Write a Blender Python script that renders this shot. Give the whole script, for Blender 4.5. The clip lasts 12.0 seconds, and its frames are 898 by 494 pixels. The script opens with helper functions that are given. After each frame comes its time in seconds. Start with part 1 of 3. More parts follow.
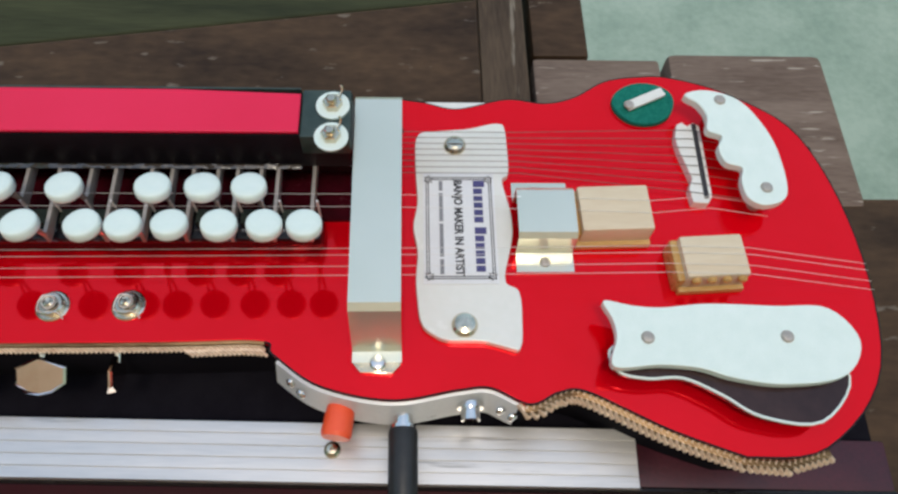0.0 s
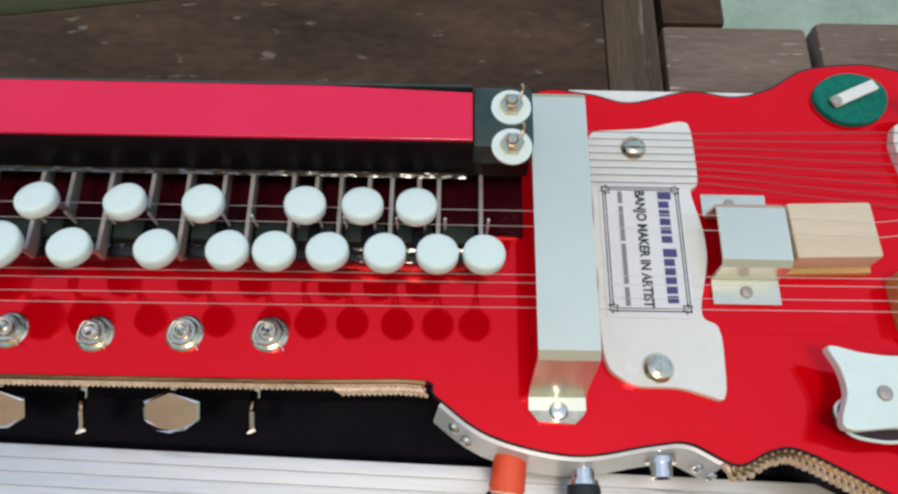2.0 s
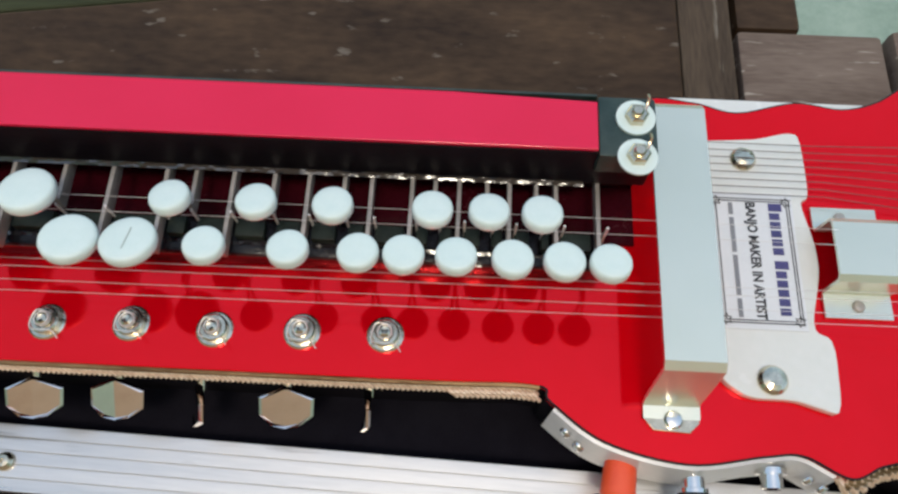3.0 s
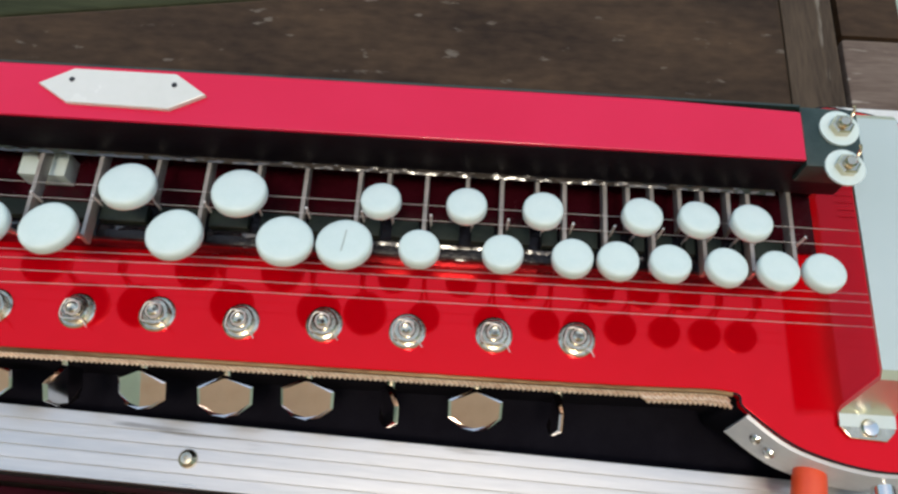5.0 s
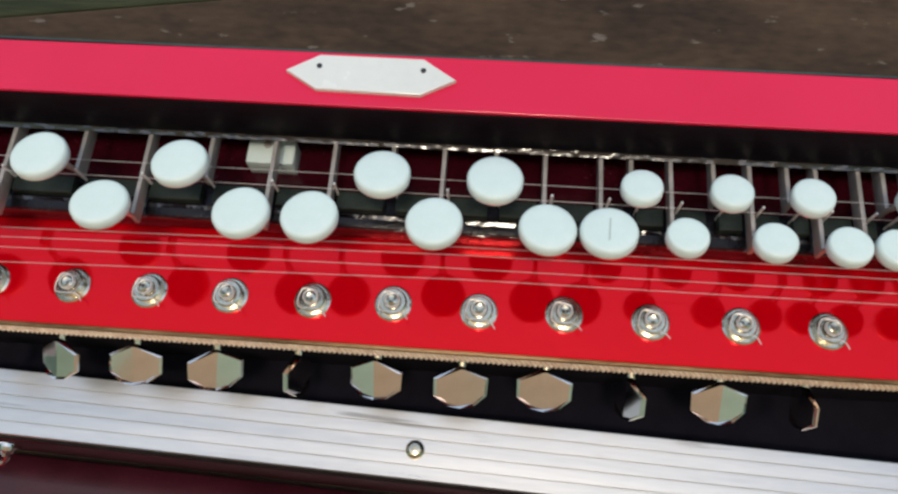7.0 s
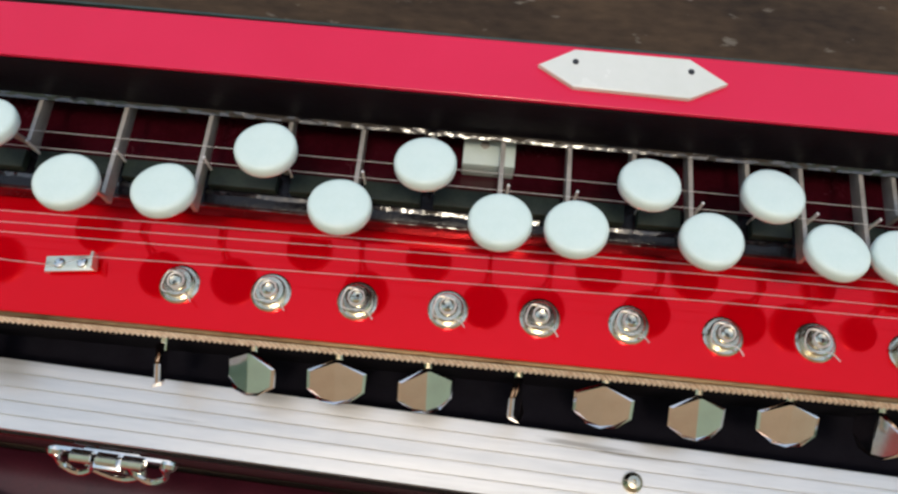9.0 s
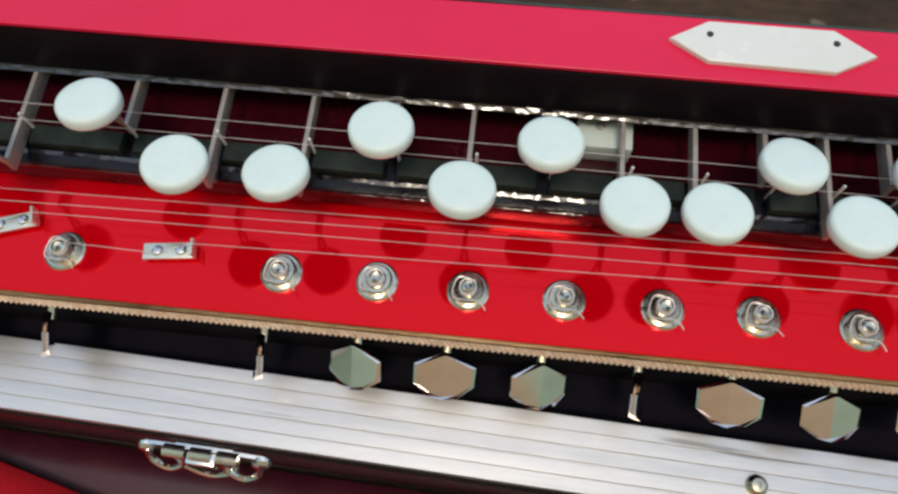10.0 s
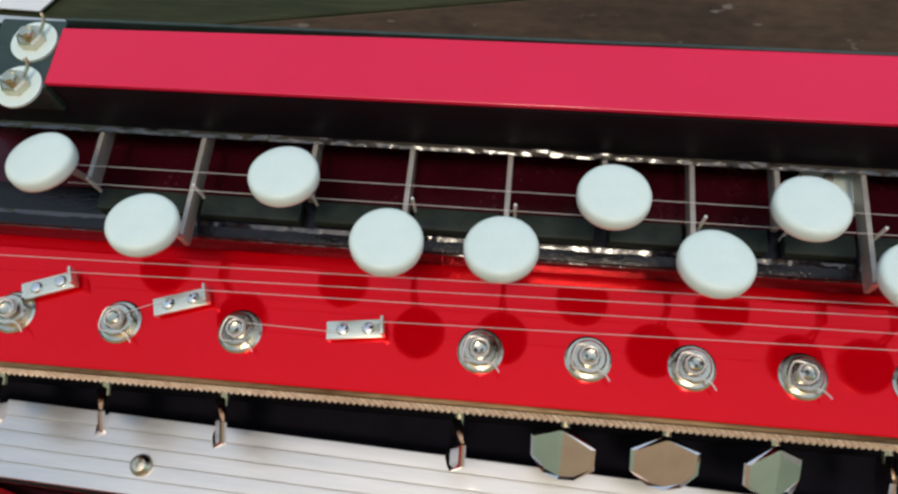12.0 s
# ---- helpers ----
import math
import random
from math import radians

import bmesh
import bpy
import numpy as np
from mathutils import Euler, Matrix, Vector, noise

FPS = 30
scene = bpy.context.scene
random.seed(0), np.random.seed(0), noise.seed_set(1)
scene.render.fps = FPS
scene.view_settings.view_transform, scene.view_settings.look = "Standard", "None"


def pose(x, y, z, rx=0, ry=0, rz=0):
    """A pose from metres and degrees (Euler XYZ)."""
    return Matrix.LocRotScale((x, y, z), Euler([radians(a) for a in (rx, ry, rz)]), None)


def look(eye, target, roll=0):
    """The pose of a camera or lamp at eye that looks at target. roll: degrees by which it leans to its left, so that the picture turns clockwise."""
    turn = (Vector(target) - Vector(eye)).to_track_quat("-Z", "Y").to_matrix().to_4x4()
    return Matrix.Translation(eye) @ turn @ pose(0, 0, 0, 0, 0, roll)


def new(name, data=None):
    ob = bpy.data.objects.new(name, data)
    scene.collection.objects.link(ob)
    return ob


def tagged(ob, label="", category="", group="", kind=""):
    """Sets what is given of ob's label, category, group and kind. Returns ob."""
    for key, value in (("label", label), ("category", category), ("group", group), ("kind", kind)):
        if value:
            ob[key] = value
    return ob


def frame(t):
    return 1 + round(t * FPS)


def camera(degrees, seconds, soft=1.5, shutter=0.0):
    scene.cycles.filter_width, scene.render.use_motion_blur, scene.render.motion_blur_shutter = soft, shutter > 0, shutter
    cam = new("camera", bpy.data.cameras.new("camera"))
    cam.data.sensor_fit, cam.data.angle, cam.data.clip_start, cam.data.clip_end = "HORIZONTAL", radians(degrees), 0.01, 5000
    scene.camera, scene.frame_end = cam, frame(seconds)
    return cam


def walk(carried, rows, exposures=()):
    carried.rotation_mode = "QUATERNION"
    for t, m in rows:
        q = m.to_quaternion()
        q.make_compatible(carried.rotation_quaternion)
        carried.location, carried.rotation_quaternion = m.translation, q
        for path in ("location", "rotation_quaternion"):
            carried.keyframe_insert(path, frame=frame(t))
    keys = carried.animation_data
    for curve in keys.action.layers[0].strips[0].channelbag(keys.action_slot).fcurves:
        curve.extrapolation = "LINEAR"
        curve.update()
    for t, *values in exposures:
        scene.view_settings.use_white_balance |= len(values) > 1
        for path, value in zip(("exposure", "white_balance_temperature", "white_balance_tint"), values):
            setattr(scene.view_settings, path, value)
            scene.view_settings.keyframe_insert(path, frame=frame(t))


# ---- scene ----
# ---- camera and its way along the instrument ----
cam = camera(60.5, 12.0, soft=2.5)
PATH = [
    (0, pose(0.1059, -0.1138, 0.2713, 27.24, -2.50, -1.34)),
    (0.5, pose(0.1003, -0.0894, 0.2508, 25.32, -1.17, -0.89)),
    (1, pose(0.0908, -0.0800, 0.2430, 24.43, -0.85, -0.39)),
    (1.5, pose(0.0746, -0.0742, 0.2427, 23.55, -0.28, 0.21)),
    (2, pose(0.0575, -0.0706, 0.2438, 23.09, -0.63, 0.82)),
    (2.5, pose(0.0457, -0.0687, 0.2473, 22.87, -0.31, 1.47)),
    (3, pose(0.0238, -0.0686, 0.2478, 22.46, -0.26, 2.68)),
    (3.2, pose(0.0161, -0.0682, 0.2464, 22.10, -0.69, 2.81)),
    (4.8, pose(-0.0381, -0.0732, 0.2508, 22.45, -1.22, 3.15)),
    (5, pose(-0.0404, -0.0709, 0.2503, 22.34, -0.56, 3.47)),
    (5.5, pose(-0.0613, -0.0758, 0.2549, 21.76, 0.27, 2.70)),
    (6, pose(-0.0833, -0.0768, 0.2508, 22.34, 0.94, 3.71)),
    (6.5, pose(-0.0980, -0.0723, 0.2452, 21.42, 0.76, 3.25)),
    (6.7, pose(-0.1015, -0.0734, 0.2463, 21.44, 1.97, 3.80)),
    (8.3, pose(-0.1671, -0.0677, 0.2338, 20.90, -0.04, 4.88)),
    (8.5, pose(-0.1759, -0.0675, 0.2326, 20.77, -0.24, 4.83)),
    (9, pose(-0.1921, -0.0669, 0.2273, 21.17, -0.67, 5.53)),
    (9.5, pose(-0.2046, -0.0685, 0.2212, 20.84, 0.91, 6.01)),
    (10, pose(-0.2177, -0.0674, 0.2144, 20.89, 1.21, 6.32)),
    (10.5, pose(-0.2300, -0.0631, 0.2108, 20.99, 1.98, 6.25)),
    (11, pose(-0.2441, -0.0599, 0.2120, 21.20, 2.38, 5.96)),
    (11.5, pose(-0.2564, -0.0565, 0.2145, 22.00, 3.60, 5.78)),
    (12, pose(-0.2704, -0.0511, 0.2016, 22.18, 3.52, 5.63)),
]
walk(cam, PATH, exposures=[(0, 0.68, 7550, 7), (3, 0.68, 7550, 7), (9, 0.70, 7900, 7), (12, 0.58, 7900, 7)])

# ---- daylight: a porch that is open towards the far side ----
world = bpy.data.worlds.new("daylight")
scene.world = world
world.use_nodes = True
wn = world.node_tree.nodes
sky = wn.new("ShaderNodeTexSky")
sky.sky_type = "NISHITA"
sky.sun_disc = False
sky.sun_elevation = radians(72)
sky.sun_rotation = radians(175.4)
sky.dust_density = 1.2
sky.air_density = 1.6
world.node_tree.links.new(sky.outputs[0], wn["Background"].inputs[0])
wn["Background"].inputs[1].default_value = 0.15
sun = new("sun", bpy.data.lights.new("sun", "SUN"))
sun.data.energy = 0.6
sun.data.angle = radians(10)
sun.data.color = (1.0, 0.96, 0.9)
sun.matrix_world = look((0.04, -0.50, 1.55), (0, 0, 0))


# ---- materials ----
def mat(name, a, b=None, rough=0.5, metal=0.0, scale=60.0, bump=0.0, coat=0.0, rough_var=0.1, fine=None, stretch=(1, 1, 1), spec=0.5, detail=6.0, flecks=None):
    """A surface whose colour runs from a to b over noise of two sizes, with fine relief."""
    m = bpy.data.materials.new(name)
    m.use_nodes = True
    n, l = m.node_tree.nodes, m.node_tree.links
    p = n["Principled BSDF"]
    co, mp = n.new("ShaderNodeTexCoord"), n.new("ShaderNodeMapping")
    mp.inputs["Scale"].default_value = stretch
    l.new(co.outputs["Object"], mp.inputs[0])
    big, small = n.new("ShaderNodeTexNoise"), n.new("ShaderNodeTexNoise")
    big.inputs["Scale"].default_value, big.inputs["Detail"].default_value = scale, detail
    small.inputs["Scale"].default_value, small.inputs["Detail"].default_value = fine or scale * 9, 4
    for t in (big, small):
        l.new(mp.outputs[0], t.inputs["Vector"])
    both = n.new("ShaderNodeMix")
    both.inputs[0].default_value = 0.35
    l.new(big.outputs[0], both.inputs[2])
    l.new(small.outputs[0], both.inputs[3])
    ramp = n.new("ShaderNodeValToRGB")
    ramp.color_ramp.elements[0].position, ramp.color_ramp.elements[1].position = 0.36, 0.64
    ramp.color_ramp.elements[0].color = (*a, 1)
    ramp.color_ramp.elements[1].color = (*(b or [min(1, c * 1.12) for c in a]), 1)
    l.new(both.outputs[0], ramp.inputs[0])
    colour = ramp.outputs[0]
    if flecks:
        fn, fr, fm = n.new("ShaderNodeTexNoise"), n.new("ShaderNodeValToRGB"), n.new("ShaderNodeMix")
        fm.data_type = "RGBA"
        fn.inputs["Scale"].default_value, fn.inputs["Detail"].default_value = flecks[1], 5
        fr.color_ramp.elements[0].position, fr.color_ramp.elements[1].position = flecks[2], flecks[2] + 0.05
        l.new(mp.outputs[0], fn.inputs["Vector"])
        l.new(fn.outputs[0], fr.inputs[0])
        l.new(fr.outputs[0], fm.inputs[0])
        l.new(colour, fm.inputs[6])
        fm.inputs[7].default_value = (*flecks[0], 1)
        colour = fm.outputs[2]
    l.new(colour, p.inputs["Base Color"])
    rr = n.new("ShaderNodeMapRange")
    rr.inputs["To Min"].default_value, rr.inputs["To Max"].default_value = max(0.02, rough - rough_var), min(1, rough + rough_var)
    rr.inputs["From Min"].default_value, rr.inputs["From Max"].default_value = 0.3, 0.7
    l.new(both.outputs[0], rr.inputs[0])
    l.new(rr.outputs[0], p.inputs["Roughness"])
    p.inputs["Metallic"].default_value = metal
    p.inputs["Specular IOR Level"].default_value = spec
    p.inputs["Coat Weight"].default_value = coat
    p.inputs["Coat Roughness"].default_value = 0.06
    if bump:
        bp = n.new("ShaderNodeBump")
        bp.inputs["Strength"].default_value, bp.inputs["Distance"].default_value = min(1, bump), 0.0006
        l.new(both.outputs[0], bp.inputs["Height"])
        l.new(bp.outputs[0], p.inputs["Normal"])
    return m


RED = mat("red_laminate", (0.86, 0.001, 0.010), (0.91, 0.002, 0.014), rough=0.05, metal=0.44, scale=14, bump=0.10, coat=0.2, rough_var=0.02, spec=0.2)
PINK = mat("red_lid", (0.74, 0.009, 0.056), (0.80, 0.013, 0.072), rough=0.36, metal=0.0, scale=9, coat=0.15, rough_var=0.02, fine=30, spec=0.35)
BLACK = mat("black_lacquer", (0.004, 0.003, 0.005), (0.009, 0.007, 0.009), rough=0.22, scale=110, bump=0.9, coat=0.05, spec=0.3, rough_var=0.08)
WINE = mat("wine_lacquer_and_shade", (0.030, 0.002, 0.005), (0.050, 0.003, 0.008), rough=0.22, scale=60, bump=0.25, spec=0.3)
FACE = mat("glossy_black_lacquer", (0.003, 0.002, 0.004), (0.006, 0.004, 0.008), rough=0.48, scale=60, bump=0.4, spec=0.22, rough_var=0.08)
DARK = mat("black_lining", (0.006, 0.005, 0.009), (0.011, 0.010, 0.015), rough=0.85, scale=120, bump=0.2, spec=0.08)
DRIP = mat("wet_black_lacquer", (0.006, 0.005, 0.007), (0.01, 0.008, 0.011), rough=0.13, scale=160, bump=0.45, coat=1.0, rough_var=0.05, fine=700)
PEG = mat("worn_peg_metal", (0.50, 0.45, 0.34), (0.78, 0.73, 0.60), rough=0.16, metal=1.0, scale=220, bump=0.15)
BAND = mat("brass_band", (0.10, 0.05, 0.02), (0.30, 0.19, 0.10), rough=0.35, metal=0.6, scale=90, bump=0.2, stretch=(0.3, 2, 2))
WHITE = mat("white_plastic", (0.68, 0.79, 0.755), (0.73, 0.83, 0.80), rough=0.38, scale=150, bump=0.04)
SHEET = mat("white_acrylic", (0.72, 0.72, 0.68), (0.78, 0.77, 0.74), rough=0.22, scale=30, bump=0.02)
PAPER = mat("label_paper", (0.70, 0.70, 0.72), (0.76, 0.76, 0.78), rough=0.6, scale=80)
INK_BLUE = mat("blue_ink", (0.05, 0.05, 0.16), (0.07, 0.06, 0.2), rough=0.6)
INK_GREY = mat("faded_ink", (0.22, 0.22, 0.24), rough=0.6)
INK = mat("black_ink", (0.02, 0.02, 0.025), rough=0.6)
CHROME = mat("chrome", (0.72, 0.71, 0.69), (0.8, 0.79, 0.77), rough=0.12, metal=1.0, scale=200, bump=0.03, rough_var=0.06)
BUTTON = mat("warm_nickel", (0.80, 0.70, 0.66), (0.87, 0.79, 0.75), rough=0.1, metal=1.0, scale=200, rough_var=0.04)
BRASS = mat("worn_nickel", (0.55, 0.47, 0.33), (0.72, 0.66, 0.54), rough=0.2, metal=1.0, scale=250, bump=0.12)
STEEL = mat("dull_tin", (0.72, 0.74, 0.62), (0.80, 0.81, 0.70), rough=0.24, metal=0.68, scale=9, rough_var=0.03, fine=30)
LEVER = mat("grey_steel", (0.34, 0.31, 0.28), (0.50, 0.45, 0.42), rough=0.4, metal=0.3, scale=120, bump=0.08)
DRONE = mat("dark_wire", (0.16, 0.11, 0.10), (0.24, 0.17, 0.16), rough=0.4, metal=0.7, scale=400)
WIRE = mat("string_wire", (0.75, 0.70, 0.68), (0.85, 0.81, 0.78), rough=0.35, metal=0.25, scale=400)
ALU = mat("ribbed_aluminium", (0.60, 0.585, 0.57), (0.71, 0.69, 0.68), flecks=((0.36, 0.34, 0.32), 40, 0.62), rough=0.36, metal=0.78, scale=30, bump=0.05, stretch=(0.3, 4, 4))
GOLD = mat("gold_braid", (0.66, 0.44, 0.31), (0.92, 0.72, 0.56), rough=0.4, metal=0.35, scale=500, bump=0.3)
TAPE = mat("green_black_tape", (0.012, 0.03, 0.026), (0.03, 0.055, 0.05), rough=0.42, scale=180, bump=0.35)
FELT = mat("green_felt", (0.0, 0.13, 0.10), (0.01, 0.19, 0.145), rough=0.95, scale=500, bump=0.8, spec=0.1)
COMB = mat("dark_green_spacer", (0.010, 0.015, 0.012), (0.026, 0.036, 0.028), rough=0.45, scale=160, bump=0.5, spec=0.2)
COMB_GREY = mat("grey_crack", (0.46, 0.52, 0.49), rough=0.7)
PINE = mat("pale_wood", (0.64, 0.51, 0.36), (0.72, 0.61, 0.46), rough=0.55, scale=30, bump=0.15, stretch=(0.5, 3, 3), flecks=((0.50, 0.36, 0.22), 45, 0.64))
GLUE = mat("varnished_wood", (0.45, 0.24, 0.07), (0.62, 0.38, 0.14), rough=0.3, scale=60, bump=0.15, stretch=(0.5, 4, 4))
BROWN = mat("dark_brown_acrylic", (0.03, 0.014, 0.014), (0.05, 0.025, 0.024), rough=0.2, scale=30, coat=0.1, spec=0.3)
ORANGE = mat("orange_plastic", (0.92, 0.085, 0.03), (0.96, 0.12, 0.045), rough=0.38, scale=80, bump=0.05)
RUBBER = mat("black_rubber", (0.012, 0.012, 0.013), (0.022, 0.022, 0.024), rough=0.45, scale=200, bump=0.1)
SILVER = mat("silver_laminate", (0.55, 0.56, 0.60), (0.66, 0.67, 0.70), rough=0.35, metal=0.1, scale=50, bump=0.05)
CLOTH = mat("red_cloth", (0.30, 0.006, 0.012), (0.46, 0.010, 0.020), rough=0.9, scale=25, bump=0.6, fine=900, spec=0.15)
WOOD = mat("weathered_brown_wood", (0.028, 0.015, 0.008), (0.086, 0.050, 0.029), flecks=((0.15, 0.118, 0.092), 62, 0.645), spec=0.16, rough=0.55, scale=13, bump=0.5, stretch=(0.7, 1.8, 2), rough_var=0.15, detail=9)
WOOD_END = mat("scuffed_brown_wood", (0.030, 0.018, 0.011), (0.100, 0.068, 0.046), flecks=((0.20, 0.165, 0.13), 22, 0.62), spec=0.16, rough=0.55, scale=14, bump=0.5, stretch=(4.5, 0.5, 2), rough_var=0.15, detail=9)
WOOD_GREY = mat("grey_brown_wood", (0.12, 0.080, 0.062), (0.22, 0.16, 0.13), flecks=((0.36, 0.30, 0.25), 50, 0.64), spec=0.2, rough=0.75, scale=16, bump=0.5, stretch=(0.6, 4, 3), detail=9)
WOOD_GREEN = mat("mossy_wood", (0.022, 0.026, 0.012), (0.055, 0.060, 0.030), rough=0.8, scale=16, bump=0.5, stretch=(0.35, 3.5, 3), spec=0.2)
MINT = mat("mint_painted_plaster", (0.22, 0.31, 0.25), (0.34, 0.43, 0.36), rough=0.8, scale=8, bump=0.3)
EARTH = mat("packed_earth", (0.16, 0.13, 0.09), (0.28, 0.23, 0.17), rough=0.95, scale=3, bump=0.4)
OCHRE = mat("ochre_plaster", (0.86, 0.50, 0.31), (0.89, 0.58, 0.39), rough=0.9, scale=4, bump=0.2)
MINT_PALE = mat("pale_mint_plaster", (0.66, 0.72, 0.52), (0.74, 0.80, 0.60), rough=0.85, scale=4, bump=0.2)
MAROON = mat("maroon_leatherette", (0.035, 0.004, 0.010), (0.075, 0.009, 0.020), rough=0.42, scale=30, bump=0.35, fine=700)


# ---- shape helpers ----
def add_box(bm, cx, cy, cz, sx, sy, sz, bevel=0.0, m=None):
    r = bmesh.ops.create_cube(bm, size=1.0)
    vs = r["verts"]
    for v in vs:
        v.co = Vector((v.co.x * sx, v.co.y * sy, v.co.z * sz))
    if bevel:
        es = list({e for v in vs for e in v.link_edges})
        out = bmesh.ops.bevel(bm, geom=es, offset=bevel, segments=2, affect="EDGES", profile=0.6)
        vs = list({v for f in out["faces"] for v in f.verts} | {v for v in vs if v.is_valid})
    t = Matrix.Translation((cx, cy, cz)) @ (m or Matrix.Identity(4))
    bmesh.ops.transform(bm, matrix=t, verts=vs)
    return bm


def box(cx, cy, cz, sx, sy, sz, bevel=0.0, m=None):
    return add_box(bmesh.new(), cx, cy, cz, sx, sy, sz, bevel, m)


def lathe(profile, n=24, m=None, bm=None):
    """Turns (radius, height) pairs round the z axis."""
    bm = bm or bmesh.new()
    rings, made = [], []
    for r, z in profile:
        if r < 1e-6:
            ring = [bm.verts.new((0, 0, z))]
        else:
            ring = [bm.verts.new((r * math.cos(2 * math.pi * i / n), r * math.sin(2 * math.pi * i / n), z)) for i in range(n)]
        rings.append(ring)
        made += ring
    for a, b in zip(rings, rings[1:]):
        for i in range(n):
            q = [a[i % len(a)], a[(i + 1) % len(a)], b[(i + 1) % len(b)], b[i % len(b)]]
            q = [v for k, v in enumerate(q) if v not in q[:k]]
            if len(q) > 2:
                try:
                    bm.faces.new(q)
                except ValueError:
                    pass
    for ring in (rings[0], rings[-1]):
        if len(ring) > 2:
            bm.faces.new(ring)
    if m is not None:
        bmesh.ops.transform(bm, matrix=m, verts=made)
    return bm


def spline(points, steps=6, closed=False):
    """A smooth curve through control points."""
    ps = [Vector(p) for p in points]
    n, out = len(ps), []
    for i in range(n if closed else n - 1):
        g = lambda k: ps[k % n] if closed else ps[max(0, min(n - 1, k))]
        p0, p1, p2, p3 = g(i - 1), g(i), g(i + 1), g(i + 2)
        for s in range(steps):
            t = s / steps
            out.append(0.5 * (2 * p1 + (p2 - p0) * t + (2 * p0 - 5 * p1 + 4 * p2 - p3) * t * t + (3 * p1 - p0 - 3 * p2 + p3) * t ** 3))
    if not closed:
        out.append(ps[-1])
    return out


def prism(outline, z0, z1, bevel=0.0):
    """A flat plate with the given outline."""
    bm = bmesh.new()
    top = [bm.verts.new((p[0], p[1], z1)) for p in outline]
    bot = [bm.verts.new((p[0], p[1], z0)) for p in outline]
    n = len(top)
    ft = bm.faces.new(top)
    bm.faces.new(bot[::-1])
    for i in range(n):
        bm.faces.new((top[i], bot[i], bot[(i + 1) % n], top[(i + 1) % n]))
    bmesh.ops.recalc_face_normals(bm, faces=bm.faces)
    if bevel:
        bmesh.ops.bevel(bm, geom=list(ft.edges), offset=bevel, segments=2, affect="EDGES", profile=0.5)
    return bm


def tube(points, r, n=8, bm=None):
    bm = bm or bmesh.new()
    ps = [Vector(p) for p in points]
    prev, ends = None, []
    for i, p in enumerate(ps):
        d = (ps[min(i + 1, len(ps) - 1)] - ps[max(i - 1, 0)]).normalized()
        u = d.cross(Vector((0, 0, 1)))
        u = u.normalized() if u.length > 1e-4 else Vector((1, 0, 0))
        w = u.cross(d)
        ring = [bm.verts.new(p + r * (math.cos(2 * math.pi * k / n) * u + math.sin(2 * math.pi * k / n) * w)) for k in range(n)]
        if prev:
            for k in range(n):
                bm.faces.new((prev[k], prev[(k + 1) % n], ring[(k + 1) % n], ring[k]))
        prev = ring
        ends.append(ring)
    bm.faces.new(ends[0][::-1])
    bm.faces.new(ends[-1])
    return bm


def bent_sheet(profile, half_width, thick, x0=0.0):
    """A strip of sheet metal, bent along (y, z) pairs, of a width along x."""
    bm = bmesh.new()
    rows = []
    for i, (y, z) in enumerate(profile):
        a, b = profile[max(i - 1, 0)], profile[min(i + 1, len(profile) - 1)]
        d = Vector((0, b[0] - a[0], b[1] - a[1])).normalized()
        nrm = Vector((0, -d.z, d.y)) * thick / 2
        c = Vector((x0, y, z))
        rows.append([bm.verts.new(c + Vector((s * half_width, 0, 0)) + k * nrm) for s, k in ((-1, 1), (1, 1), (1, -1), (-1, -1))])
    for a, b in zip(rows, rows[1:]):
        for k in range(4):
            bm.faces.new((a[k], a[(k + 1) % 4], b[(k + 1) % 4], b[k]))
    bm.faces.new(rows[0][::-1])
    bm.faces.new(rows[-1])
    bmesh.ops.recalc_face_normals(bm, faces=bm.faces)
    return bm


def mesh_of(name, bm, material, smooth=20.5):
    bmesh.ops.recalc_face_normals(bm, faces=bm.faces)
    me = bpy.data.meshes.new(name)
    bm.to_mesh(me)
    bm.free()
    me.materials.append(material)
    if smooth:
        me.shade_smooth()
        me.set_sharp_from_angle(angle=radians(smooth))
    return me


def part(name, bm, material, parent, label="", at=None):
    """Links a bmesh, or a mesh made before, as one mesh object under a thing or a part."""
    me = bm if isinstance(bm, bpy.types.Mesh) else mesh_of(name, bm, material)
    ob = new(name, me)
    ob.parent = parent
    if at is not None:
        ob.matrix_basis = at
    return tagged(ob, label)


def thing(name, label, category, at=None, group="", kind=""):
    ob = new(name)
    ob.empty_display_size = 0.02
    if at is not None:
        ob.matrix_basis = at
    return tagged(ob, label, category, group, kind)


def solid(name, bm, material, label, category, kind="", group=""):
    return tagged(new(name, mesh_of(name, bm, material)), label, category, group, kind)


def chaikin(pts, k=0.18, rounds=2):
    """Cuts the corners of a closed outline."""
    for _ in range(rounds):
        out = []
        for (ax, ay), (bx, by) in zip(pts, pts[1:] + pts[:1]):
            out += [(ax + (bx - ax) * k, ay + (by - ay) * k), (bx + (ax - bx) * k, by + (ay - by) * k)]
        pts = out
    return pts


def screw_head(r, h):
    return lathe([(r, 0), (r, h * 0.35), (r * 0.8, h * 0.8), (r * 0.45, h), (0, h)], 18)


